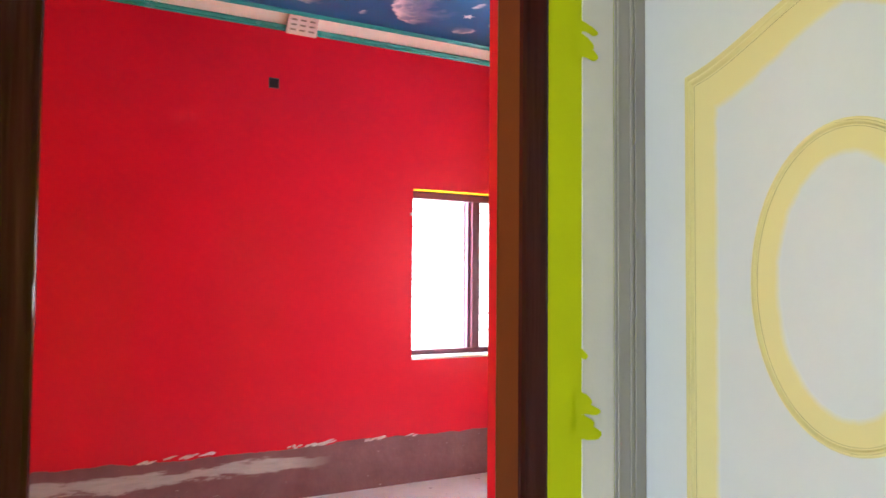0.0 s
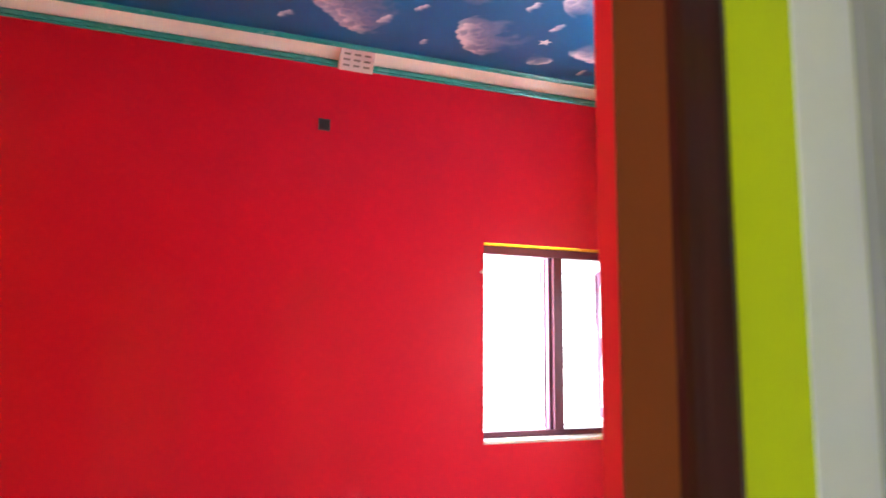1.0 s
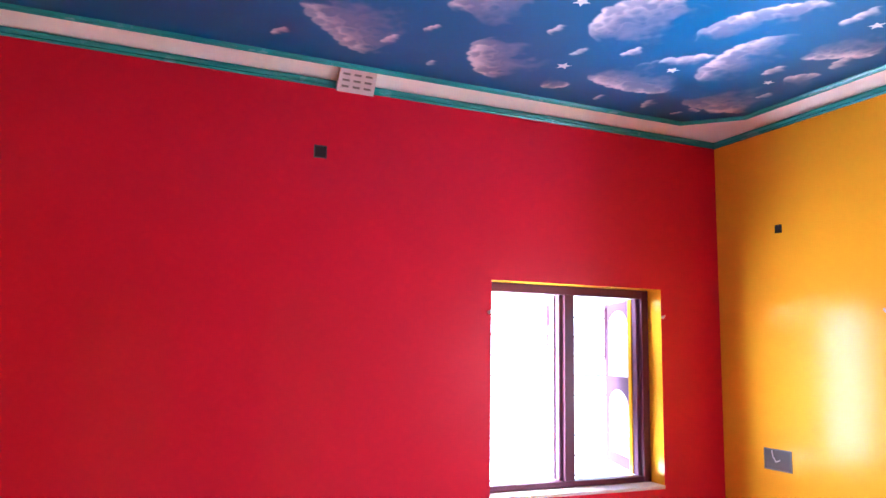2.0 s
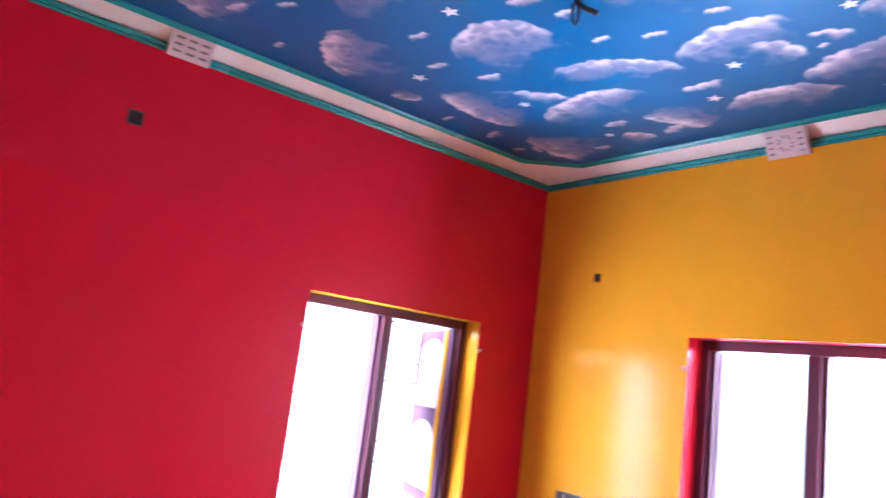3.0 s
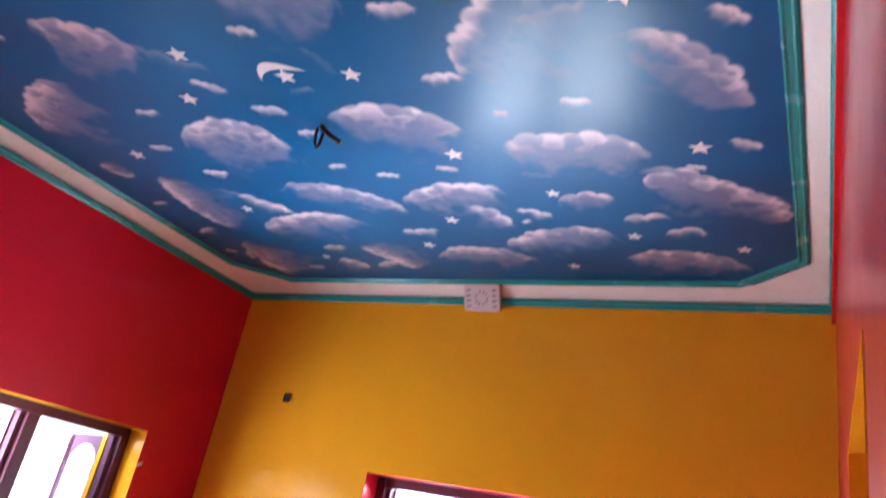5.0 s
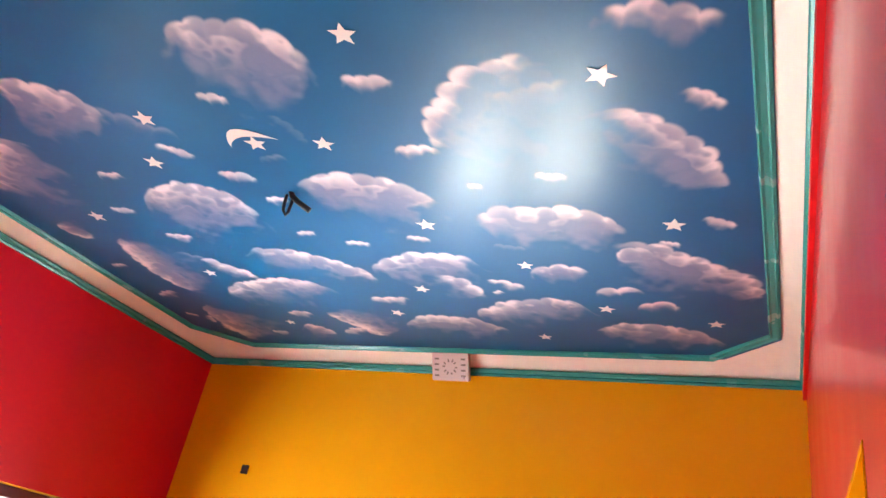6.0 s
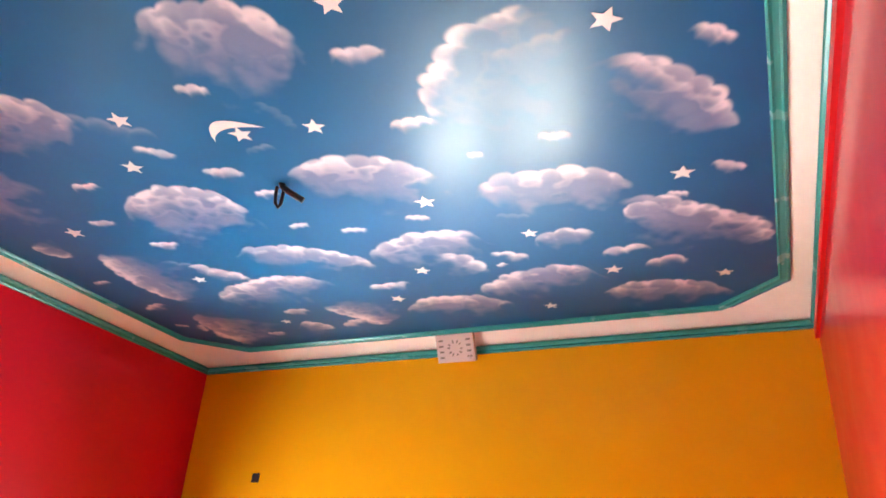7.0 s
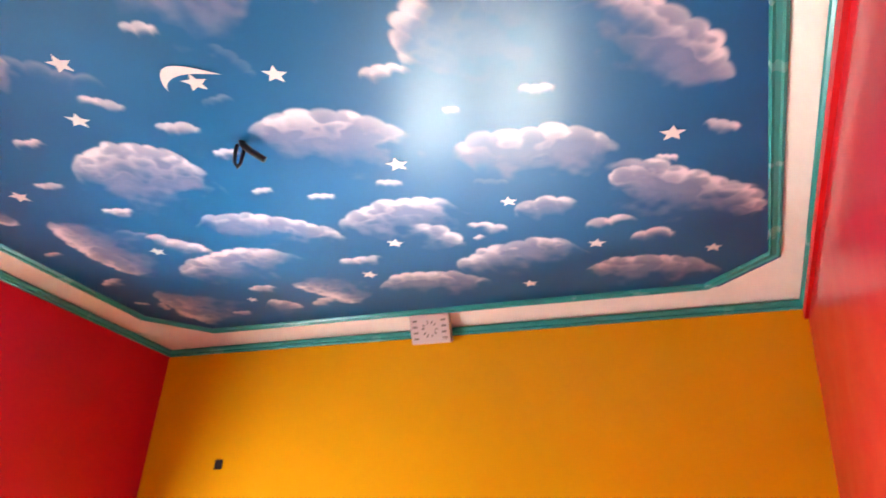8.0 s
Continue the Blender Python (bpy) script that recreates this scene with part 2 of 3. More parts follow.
# yellow reveals of the recess in the east wall
bm = bmesh.new()
y0, y1, z0, z1 = NICHE
t = 0.012
for spans in ((ROOM_W - 0.002, 3.80, y1 - t, y1 - 0.001, z0, z1), (ROOM_W - 0.002, 3.80, y0 + 0.001, y0 + t, z0, z1),
              (ROOM_W - 0.002, 3.80, y0 + t, y1 - t, z1 - t, z1 - 0.001), (3.80, 3.83, y0, y1, z0, z1),
              (WALL_OUT + 0.001, 3.80, y0, y1, z0 - 0.03, z0)):
    box(bm, *spans)
tagged(part("niche_lining", bm, YELLOW), "bright yellow painted lining of a wall recess", "recess", kind="structure")


def octagon(inset, cut):
    x0, x1, y0, y1 = inset, ROOM_W - inset, ROOM_S + inset, -inset
    return [(x0 + cut, y0), (x1 - cut, y0), (x1, y0 + cut), (x1, y1 - cut), (x1 - cut, y1), (x0 + cut, y1), (x0, y1 - cut), (x0, y0 + cut)]


def cornice():
    """White sloping cornice from the wall rail up to the eight-sided field."""
    bm = bmesh.new()
    low = [bm.verts.new((x, y, RAIL_Z + 0.035)) for x, y in ((0, ROOM_S), (ROOM_W, ROOM_S), (ROOM_W, 0), (0, 0))]
    top = [bm.verts.new((x, y, CEIL_Z + 0.012)) for x, y in octagon(0.11, 0.29)]
    for i in range(4):
        a, b = low[i], low[(i + 1) % 4]
        bm.faces.new((a, b, top[2 * i + 1], top[2 * i]))
        bm.faces.new((b, top[(2 * i + 2) % 8], top[2 * i + 1]))
    return tagged(part("cornice", bm, WHITE, smooth=True), "cream white sloping plaster cornice with cut corners", "cornice", kind="structure")


cornice()
rail = sweep("wall_rail", [(0, ROOM_S), (ROOM_W, ROOM_S), (ROOM_W, 0), (0, 0)],
             [(0.0, RAIL_Z), (0.012, RAIL_Z), (0.016, RAIL_Z + 0.008), (0.012, RAIL_Z + 0.014), (0.022, RAIL_Z + 0.020),
              (0.026, RAIL_Z + 0.030), (0.022, RAIL_Z + 0.038), (0.0, RAIL_Z + 0.042)], TEAL)
tagged(rail, "teal green glossy ribbed moulding along the wall tops", "moulding", kind="structure")
trim = bmesh.new()
box(trim, ROOM_W - 0.016, ROOM_W, ROOM_S, 0.0, RAIL_Z - 0.045, RAIL_Z)
tagged(part("trim", trim, RED_TRIM), "narrow red painted moulding below the teal rail", "moulding", kind="structure")
field_rail = sweep("field_rail", octagon(0.095, 0.285),
                   [(0.0, CEIL_Z + 0.01), (0.0, CEIL_Z - 0.010), (0.010, CEIL_Z - 0.016), (0.016, CEIL_Z - 0.010), (0.032, CEIL_Z - 0.010),
                    (0.040, CEIL_Z - 0.014), (0.046, CEIL_Z - 0.006), (0.048, CEIL_Z + 0.01)], TEAL)
tagged(field_rail, "teal green glossy moulding framing the painted ceiling", "moulding", kind="structure")

# ---- painted sky ceiling ----
STEP = 0.0046
# clouds: the two ends of the stencilled side (x, y, x, y), its rise over the line between them, the shift of its crown, depth of the belly
CLOUDS_SOUTH = [(1.80, -2.48, 2.17, -2.27, 0.09, 0.00, 0.36), (0.96, -2.42, 1.27, -2.21, 0.06, 0.00, 0.33), (0.74, -2.13, 0.28, -1.87, 0.09, -0.08, -0.32),
                (2.92, -1.94, 3.21, -1.52, 0.08, -0.05, 0.22), (2.97, -2.28, 3.25, -2.18, 0.04, -0.01, 0.12), (0.76, -3.03, 0.31, -2.61, 0.06, 0.07, -0.35),
                (1.25, -2.98, 1.75, -2.90, 0.10, 0.00, 0.34), (2.25, -2.92, 2.75, -2.88, 0.10, 0.00, 0.34)]
CLOUDS_MIDDLE = [(0.98, -1.68, 1.45, -1.51, 0.19, 0.03, 0.40), (1.77, -1.72, 2.24, -1.54, 0.11, -0.01, 0.33), (2.34, -1.41, 2.86, -1.32, 0.10, 0.00, 0.29),
                 (2.80, -1.08, 2.94, -1.12, 0.06, -0.01, 0.22), (2.86, -1.21, 3.25, -0.90, 0.03, -0.03, 0.27), (3.14, -0.95, 3.27, -0.74, 0.06, -0.04, 0.19),
                 (1.18, -1.24, 1.70, -0.93, 0.12, 0.01, 0.21), (1.73, -1.06, 2.25, -1.06, 0.11, 0.05, 0.25), (2.02, -0.99, 2.15, -0.77, 0.04, -0.01, 0.17),
                 (0.55, -1.42, 0.54, -0.84, 0.09, 0.02, -0.30), (0.31, -1.58, 0.40, -1.43, 0.05, -0.01, -0.16)]
CLOUDS_NORTH = [(2.44, -0.99, 2.67, -0.98, 0.04, 0.02, 0.14), (0.72, -0.81, 1.38, -0.87, 0.13, 0.06, 0.27), (0.44, -0.66, 0.43, -0.21, 0.04, -0.04, -0.36),
                (1.21, -0.59, 1.44, -0.28, 0.03, -0.02, -0.24), (1.63, -0.47, 2.14, -0.39, 0.12, -0.03, 0.24), (2.04, -0.56, 2.60, -0.63, 0.13, 0.06, 0.24),
                (2.56, -0.40, 3.11, -0.29, 0.13, -0.04, 0.26), (2.80, -0.65, 2.98, -0.63, 0.05, 0.00, 0.10), (0.94, -0.40, 1.09, -0.29, 0.06, -0.02, 0.17)]
# wisps: centre x, y, length, turn
WISPS_SOUTH = [(2.29, -2.18, 0.15, 12), (1.75, -2.20, 0.11, 21), (1.39, -1.98, 0.14, 33), (0.97, -1.88, 0.11, 6), (1.54, -1.80, 0.14, 25),
               (1.60, -1.63, 0.10, 6), (0.79, -1.64, 0.12, 13), (2.30, -1.85, 0.14, 8), (2.69, -1.65, 0.10, 11), (2.42, -1.63, 0.05, 11),
               (3.19, -1.94, 0.13, 46), (0.53, -2.55, 0.13, 20), (0.39, -3.06, 0.11, 28), (0.73, -2.41, 0.10, 37), (0.34, -2.26, 0.08, 4)]
WISPS_NORTH = [(0.91, -1.40, 0.14, 18), (0.29, -1.16, 0.10, -5), (1.58, -1.38, 0.09, 0), (1.77, -1.28, 0.11, 15), (2.06, -1.30, 0.09, 15),
               (3.18, -1.32, 0.11, 35), (2.29, -0.89, 0.16, 30), (2.23, -0.82, 0.05, -25), (0.96, -1.09, 0.28, 43), (1.65, -0.74, 0.19, -6),
               (2.75, -0.80, 0.18, -4), (1.03, -0.58, 0.15, -3), (0.32, -0.83, 0.15, -18), (0.26, -0.56, 0.08, 30), (0.73, -0.32, 0.11, -4),
               (1.25, -0.36, 0.18, -24), (0.36, -0.50, 0.11, 110), (3.00, -1.19, 0.08, 19), (0.38, -0.36, 0.11, 78)]
# faint sprayed streaks: centre x, y, length, turn
STREAKS = [(2.74, -2.05, 0.24, -6), (2.41, -1.20, 0.12, 20), (1.92, -2.02, 0.14, 75), (1.76, -1.88, 0.11, 1), (1.35, -2.15, 0.30, 40), (0.85, -1.20, 0.22, 30)]


def smooth_noise(x, y, cell, seed):
    """Smooth value noise on arrays, for pigment."""
    rng = np.random.RandomState(seed)
    table = rng.rand(64, 64)
    gx, gy = x / cell + 1000, y / cell + 1000
    ix, iy = np.floor(gx).astype(int), np.floor(gy).astype(int)
    fx, fy = gx - ix, gy - iy
    fx, fy = fx * fx * (3 - 2 * fx), fy * fy * (3 - 2 * fy)
    at = lambda a, b: table[a % 64, b % 64]
    return (at(ix, iy) * (1 - fx) + at(ix + 1, iy) * fx) * (1 - fy) + (at(ix, iy + 1) * (1 - fx) + at(ix + 1, iy + 1) * fx) * fy


def brush_cloud(colour, X, Y, ends, rise, shift, depth, seed, soft=1.0, veil=1.0, bright=0.0):
    """A stencilled cloud: a scalloped side sharp against the sky, a pale rim along it and a lilac belly that fades out."""
    rng = random.Random(seed)
    ax, ay, bx, by = ends
    half = math.hypot(bx - ax, by - ay) / 2
    c, s = (bx - ax) / (2 * half), (by - ay) / (2 * half)
    cx, cy = (ax + bx) / 2, (ay + by) / 2
    reach = half + abs(depth) + 0.08
    near = (abs(X - cx) < reach) & (abs(Y - cy) < reach)
    x, y = X[near] - cx, Y[near] - cy
    wx, wy = X[near], Y[near]
    along = x * c + y * s
    across = (-x * s + y * c) * (1 if depth > 0 else -1)  # grows from the stencilled side into the belly
    depth = abs(depth)
    big = min(1.0, half / 0.16)
    along = along + 0.030 * big * (smooth_noise(wx, wy, 0.09, seed + 5) - 0.5)
    u = along / half
    top = max(-0.6, min(0.6, shift / half))
    lean = np.where(u < top, (u - top) / (1 + top), (u - top) / (1 - top))
    crest = -rise * (1 - np.clip(np.abs(lean), 0, 1.25) ** 2.8)
    # scallops: puffs of uneven width set side by side along the crest
    bump = np.zeros_like(u)
    at = -1.02
    while at < 1.0:
        wide = rng.uniform(0.05, 0.095) / half if half > 0.09 else rng.uniform(0.5, 0.8)
        d = np.clip(1 - ((u - at - wide / 2) / (wide * 0.56)) ** 2, 0, None)
        bump = np.maximum(bump, np.sqrt(d) * wide * half * rng.uniform(0.26, 0.52))
        at += wide
    d = across - crest + bump - 0.013 * big
    bottom = (depth - rise) * np.clip(1 - np.abs(u) ** 3.6, 0, 1) ** 0.8
    thick = np.maximum(bottom - crest, 0.22 * depth)
    cloudy = smooth_noise(wx, wy, 0.075, seed) * 0.58 + smooth_noise(wx, wy, 0.036, seed + 1) * 0.34 + smooth_noise(wx, wy, 0.016, seed + 2) * 0.08
    cloudy = np.clip((cloudy - 0.5) * 1.75 + 0.5, 0, 1)
    ease = lambda q: q * q * (3 - 2 * q)
    edge = ease(np.clip(d / (0.011 + 0.010 * big) + 0.5, 0, 1))
    inner = d / thick
    fade = 1 - ease(np.clip((inner + 0.72 * (cloudy - 0.5) - 0.20) / 0.90, 0, 1))
    ends_off = 1 - ease(np.clip((np.abs(u) - 0.74 + 0.3 * (cloudy - 0.5)) / 0.34, 0, 1))
    rim = np.exp(-(np.clip(d, 0, None) / (0.022 + 0.12 * depth)) ** 1.6) * (0.7 + 0.6 * cloudy)
    puffs = ease(np.clip((cloudy - 0.36) / 0.30, 0, 1))
    a = np.clip(edge * ends_off * np.maximum(fade * veil * (0.66 + 0.34 * puffs), np.clip(rim * 1.2 - 0.25, 0, 1)) * soft, 0, 1)[:, None]
    lit = np.clip(bright + 0.98 * rim - 0.14 + 0.34 * puffs * (1 - 0.45 * inner), 0, 1)[:, None]
    pigment = np.array([0.245, 0.245, 0.365]) * (1 - lit) + np.array([0.75, 0.64, 0.67]) * lit
    colour[near] = colour[near] * (1 - a) + pigment * a


def wisp_ends(cx, cy, length, turn):
    c, s = math.cos(radians(turn)) * length / 2, math.sin(radians(turn)) * length / 2
    return cx - c, cy - s, cx + c, cy + s


def painted_ceiling():
    x0, x1, y0, y1 = 0.08, ROOM_W - 0.08, ROOM_S + 0.08, -0.08
    xs = np.linspace(x0, x1, int((x1 - x0) / STEP) + 1)
    ys = np.concatenate([np.linspace(y0, -3.20, 60, endpoint=False), np.linspace(-3.20, y1, int((y1 + 3.20) / STEP) + 1)])
    nx, ny = len(xs), len(ys)
    X, Y = np.meshgrid(xs, ys)
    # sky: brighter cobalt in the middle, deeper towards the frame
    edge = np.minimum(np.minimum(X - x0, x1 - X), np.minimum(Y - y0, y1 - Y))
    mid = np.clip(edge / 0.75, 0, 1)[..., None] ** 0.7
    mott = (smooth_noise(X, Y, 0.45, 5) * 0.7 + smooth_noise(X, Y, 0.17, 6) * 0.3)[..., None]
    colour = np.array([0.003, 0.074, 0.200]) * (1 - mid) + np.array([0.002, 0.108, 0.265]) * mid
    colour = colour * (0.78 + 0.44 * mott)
    seed = 11
    for cx, cy, length, turn in STREAKS:
        seed += 7
        brush_cloud(colour, X, Y, wisp_ends(cx, cy, length, turn), 0.01, 0.0, 0.3 * length, seed, 0.18)
    for group in (CLOUDS_SOUTH, CLOUDS_MIDDLE, CLOUDS_NORTH):
        for ax, ay, bx, by, rise, shift, depth in group:
            seed += 7
            brush_cloud(colour, X, Y, (ax, ay, bx, by), rise, shift, depth, seed, 0.94)
    brush_cloud(colour, X, Y, (2.37, -1.84, 2.79, -2.19), 0.11, -0.02, 0.36, 32, 0.95, 0.26)     # one cloud is little more than a bright crest
    for group in (WISPS_SOUTH, WISPS_NORTH):
        for cx, cy, length, turn in group:
            seed += 7
            brush_cloud(colour, X, Y, wisp_ends(cx, cy, length, turn), 0.10 * length, 0.0, 0.36 * length + 0.012, seed, 1.0, 1.0, 0.5)
    verts = np.stack([X, Y, np.full_like(X, CEIL_Z)], -1).reshape(-1, 3)
    i = np.arange(nx * ny).reshape(ny, nx)
    quads = np.stack([i[:-1, :-1], i[1:, :-1], i[1:, 1:], i[:-1, 1:]], -1).reshape(-1, 4)
    data = bpy.data.meshes.new("ceiling")
    data.vertices.add(len(verts))
    data.vertices.foreach_set("co", verts.ravel())
    data.loops.add(quads.size)
    data.loops.foreach_set("vertex_index", quads.ravel())
    data.polygons.add(len(quads))
    data.polygons.foreach_set("loop_start", np.arange(len(quads)) * 4)
    data.update(calc_edges=True)
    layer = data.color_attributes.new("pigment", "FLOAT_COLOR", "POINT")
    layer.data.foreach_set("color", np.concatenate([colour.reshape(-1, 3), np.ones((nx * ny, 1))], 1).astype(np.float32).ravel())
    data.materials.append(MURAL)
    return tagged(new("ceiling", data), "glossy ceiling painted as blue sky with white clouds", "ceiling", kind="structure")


painted_ceiling()

# stars: centre x, y, width, turn
STARS_SOUTH = [(2.32, -2.36, 0.085, 15), (1.42, -2.16, 0.085, 12), (1.25, -1.93, 0.085, 30), (1.75, -1.97, 0.085, 12), (2.00, -1.93, 0.08, 22),
               (2.94, -2.08, 0.09, 34), (2.14, -1.40, 0.085, 9), (0.61, -1.61, 0.09, 9), (3.03, -1.32, 0.085, 10)]
STARS_NORTH = [(0.81, -1.06, 0.08, 8), (1.88, -0.86, 0.08, 27), (2.43, -1.06, 0.07, 9), (2.67, -0.65, 0.08, 16), (3.10, -0.50, 0.075, 6),
               (2.31, -0.33, 0.075, 5), (1.63, -0.60, 0.08, 35), (0.90, -0.47, 0.065, 5)]
STAR_PAINT = paint("white_star_paint", (0.72, 0.66, 0.65), 0.3, wave=0.0)


def stencils():
    """The white stars and the crescent, flat coats of paint just below the sky."""
    bm = bmesh.new()
    z = CEIL_Z - 0.003
    for x, y, w, turn in STARS_SOUTH + STARS_NORTH:
        ring = []
        for k in range(10):
            r = w / 2 * (1.0 if k % 2 == 0 else 0.45)
            a = radians(turn - 90 + 36 * k)
            ring.append(bm.verts.new((x + r * math.cos(a), y + r * math.sin(a), z)))
        bm.faces.new(ring)
    def arc(x0, y0, x1, y1, sag, n=22):
        """Points of a lopsided bow from one tip to the other, fuller near the first."""
        out = []
        for q in np.linspace(0, 1, n):
            h = sag * math.sin(math.pi * q ** 0.72)
            dx, dy = x1 - x0, y1 - y0
            span = math.hypot(dx, dy)
            out.append((x0 + dx * q + dy / span * h, y0 + dy * q - dx / span * h))
        return out

    outer = arc(1.642, -1.960, 1.848, -1.978, 0.088)
    inner = arc(1.642, -1.960, 1.848, -1.978, 0.044)[-2:0:-1]
    bm.faces.new([bm.verts.new((x, y, z)) for x, y in outer + inner])
    ob = part("ceiling_stencil", bm, STAR_PAINT)
    return tagged(ob, "white stars and a crescent stencilled on the ceiling", "painted stars", kind="structure")


stencils()


# ---- dado and trims ----
def ragged_band(name, axis, at, depth, u0, u1, height, seed, label):
    bm = bmesh.new()
    n = max(2, int((u1 - u0) / 0.02))
    front, back = [], []
    for i in range(n + 1):
        u = u0 + (u1 - u0) * i / n
        h = height + 0.018 * noise.noise((u * 2.3, seed, 0)) + 0.016 * noise.noise((u * 9, seed, 3)) + 0.007 * noise.noise((u * 31, seed, 7))
        for rows, d in ((front, at + depth), (back, at)):
            rows.append([bm.verts.new((d, u, z) if axis == "x" else (u, d, z)) for z in (0.0, h)])
    for i in range(n):
        bm.faces.new((front[i][0], front[i + 1][0], front[i + 1][1], front[i][1]))
        bm.faces.new((front[i][1], front[i + 1][1], back[i + 1][1], back[i][1]))
    return tagged(part(name, bm, DADO), label, "skirting", kind="structure")


ragged_band("dado_west", "x", 0.0, 0.006, ROOM_S, 0.0, 0.335, 1.3, "dark brown-red wall base with ragged edge and cement smears")
ragged_band("dado_north", "y", 0.0, -0.006, 0.007, ROOM_W - 0.007, 0.335, 5.1, "dark brown-red wall base with ragged painted edge")
ragged_band("dado_south", "y", ROOM_S, 0.006, 0.007, ROOM_W - 0.007, 0.335, 8.4, "dark brown-red wall base with ragged painted edge")


def plaster_flakes():
    """Pale flakes of plaster left standing along the upper edge of the wall base."""
    rng = random.Random(21)
    bm = bmesh.new()
    for y0, y1, count in ((-3.50, -3.05, 9), (-2.62, -2.28, 11), (-2.08, -1.90, 4), (-1.72, -1.66, 2)):
        for k in range(count):
            y = y0 + (y1 - y0) * (k + rng.random()) / count
            long, tall = rng.uniform(0.03, 0.11), rng.uniform(0.005, 0.013)
            z = 0.334 + 0.05 * (y - y0) + rng.uniform(-0.006, 0.010)
            ring = []
            for i in range(9):
                a = 2 * math.pi * i / 9
                r = rng.uniform(0.65, 1.1)
                ring.append((y + long / 2 * r * math.cos(a), z + tall * r * math.sin(a) + 0.1 * long * math.cos(a)))
            back = [bm.verts.new((0.005, u, v)) for u, v in ring]
            front = [bm.verts.new((0.012, y + (u - y) * 0.7, z + (v - z) * 0.7)) for u, v in ring]
            bm.faces.new(front)
            for i in range(9):
                j = (i + 1) % 9
                bm.faces.new((back[i], back[j], front[j], front[i]))
    tagged(part("plaster_flakes", bm, FLAKE), "pale plaster flakes along the edge of the wall base", "plaster", kind="structure")


FLAKE = paint("pale_plaster_flake", (0.66, 0.58, 0.57), 0.8, fleck=0.12)
plaster_flakes()


# ---- windows ----
def shutter(window, hinge_x, side, width, height, z0, depth, angle, timber):
    """A panelled leaf that has swung outwards. side: 1 where the leaf would close towards +x, -1 towards -x."""
    leaf = empty("shutter")
    leaf.parent = window
    leaf.matrix_world = window.matrix_world @ pose(hinge_x, depth, z0, 0, 0, angle if side > 0 else 180 - angle)
    t = 0.028
    s = 0.055
    bm = bmesh.new()
    y0, y1 = -t / 2, t / 2
    for spans in ((0, s, y0, y1, 0, height), (width - s, width, y0, y1, 0, height), (s, width - s, y0, y1, 0, s + 0.02),
                  (s, width - s, y0, y1, height - s, height), (s, width - s, y0, y1, height * 0.5 - 0.045, height * 0.5 + 0.045)):
        box(bm, *spans, 0.003)
    part("leaf_frame", bm, timber, leaf)
    for low, high in ((s + 0.02, height * 0.5 - 0.045), (height * 0.5 + 0.045, height - s)):
        cx, hw, rise = width / 2, (width - 2 * s) / 2, 0.11
        arch = [(cx + hw * math.cos(a), high - rise + rise * math.sin(a)) for a in np.linspace(0, math.pi, 15)]

        def slab(name, pts, half, material, label=""):
            bm = bmesh.new()
            a = [bm.verts.new((x, -half, z)) for x, z in pts]
            b = [bm.verts.new((x, half, z)) for x, z in pts]
            bm.faces.new(a)
            bm.faces.new(b)
            for i in range(len(pts)):
                j = (i + 1) % len(pts)
                bm.faces.new((a[i], a[j], b[j], b[i]))
            part(name, bm, material, leaf, label)

        slab("leaf_panel", [(s, low), (width - s, low)] + arch, 0.006, PALE, "paler arched panel")
        slab("spandrel", [(cx, high)] + [(s + 2 * hw, high)] + arch[:8], t / 2 - 0.001, timber)
        slab("spandrel", [(cx, high)] + arch[7:] + [(s, high)], t / 2 - 0.001, timber)
    for z in (0.18, height - 0.2):
        bm = bmesh.new()
        box(bm, -0.02, 0.045, -0.022, 0.022, z - 0.035, z + 0.035, 0.002)
        bmesh.ops.create_cone(bm, cap_ends=True, segments=10, radius1=0.008, radius2=0.008, depth=0.09, matrix=pose(-0.012, 0, z))
        part("hinge", bm, IRON, leaf, "dark iron hinge")
    for side_y in (-1, 1):
        bm = bmesh.new()
        yb = side_y * (t / 2 + 0.006)
        box(bm, width - 0.055, width - 0.025, min(yb - 0.005, yb + 0.005), max(yb - 0.005, yb + 0.005), height - 0.17, height - 0.02, 0.002)
        bmesh.ops.create_cone(bm, cap_ends=True, segments=8, radius1=0.006, radius2=0.006, depth=0.38, matrix=pose(width - 0.04, yb * 1.3, height - 0.22))
        part("tower_bolt", bm, MAROON, leaf, "maroon painted tower bolt")
    return leaf


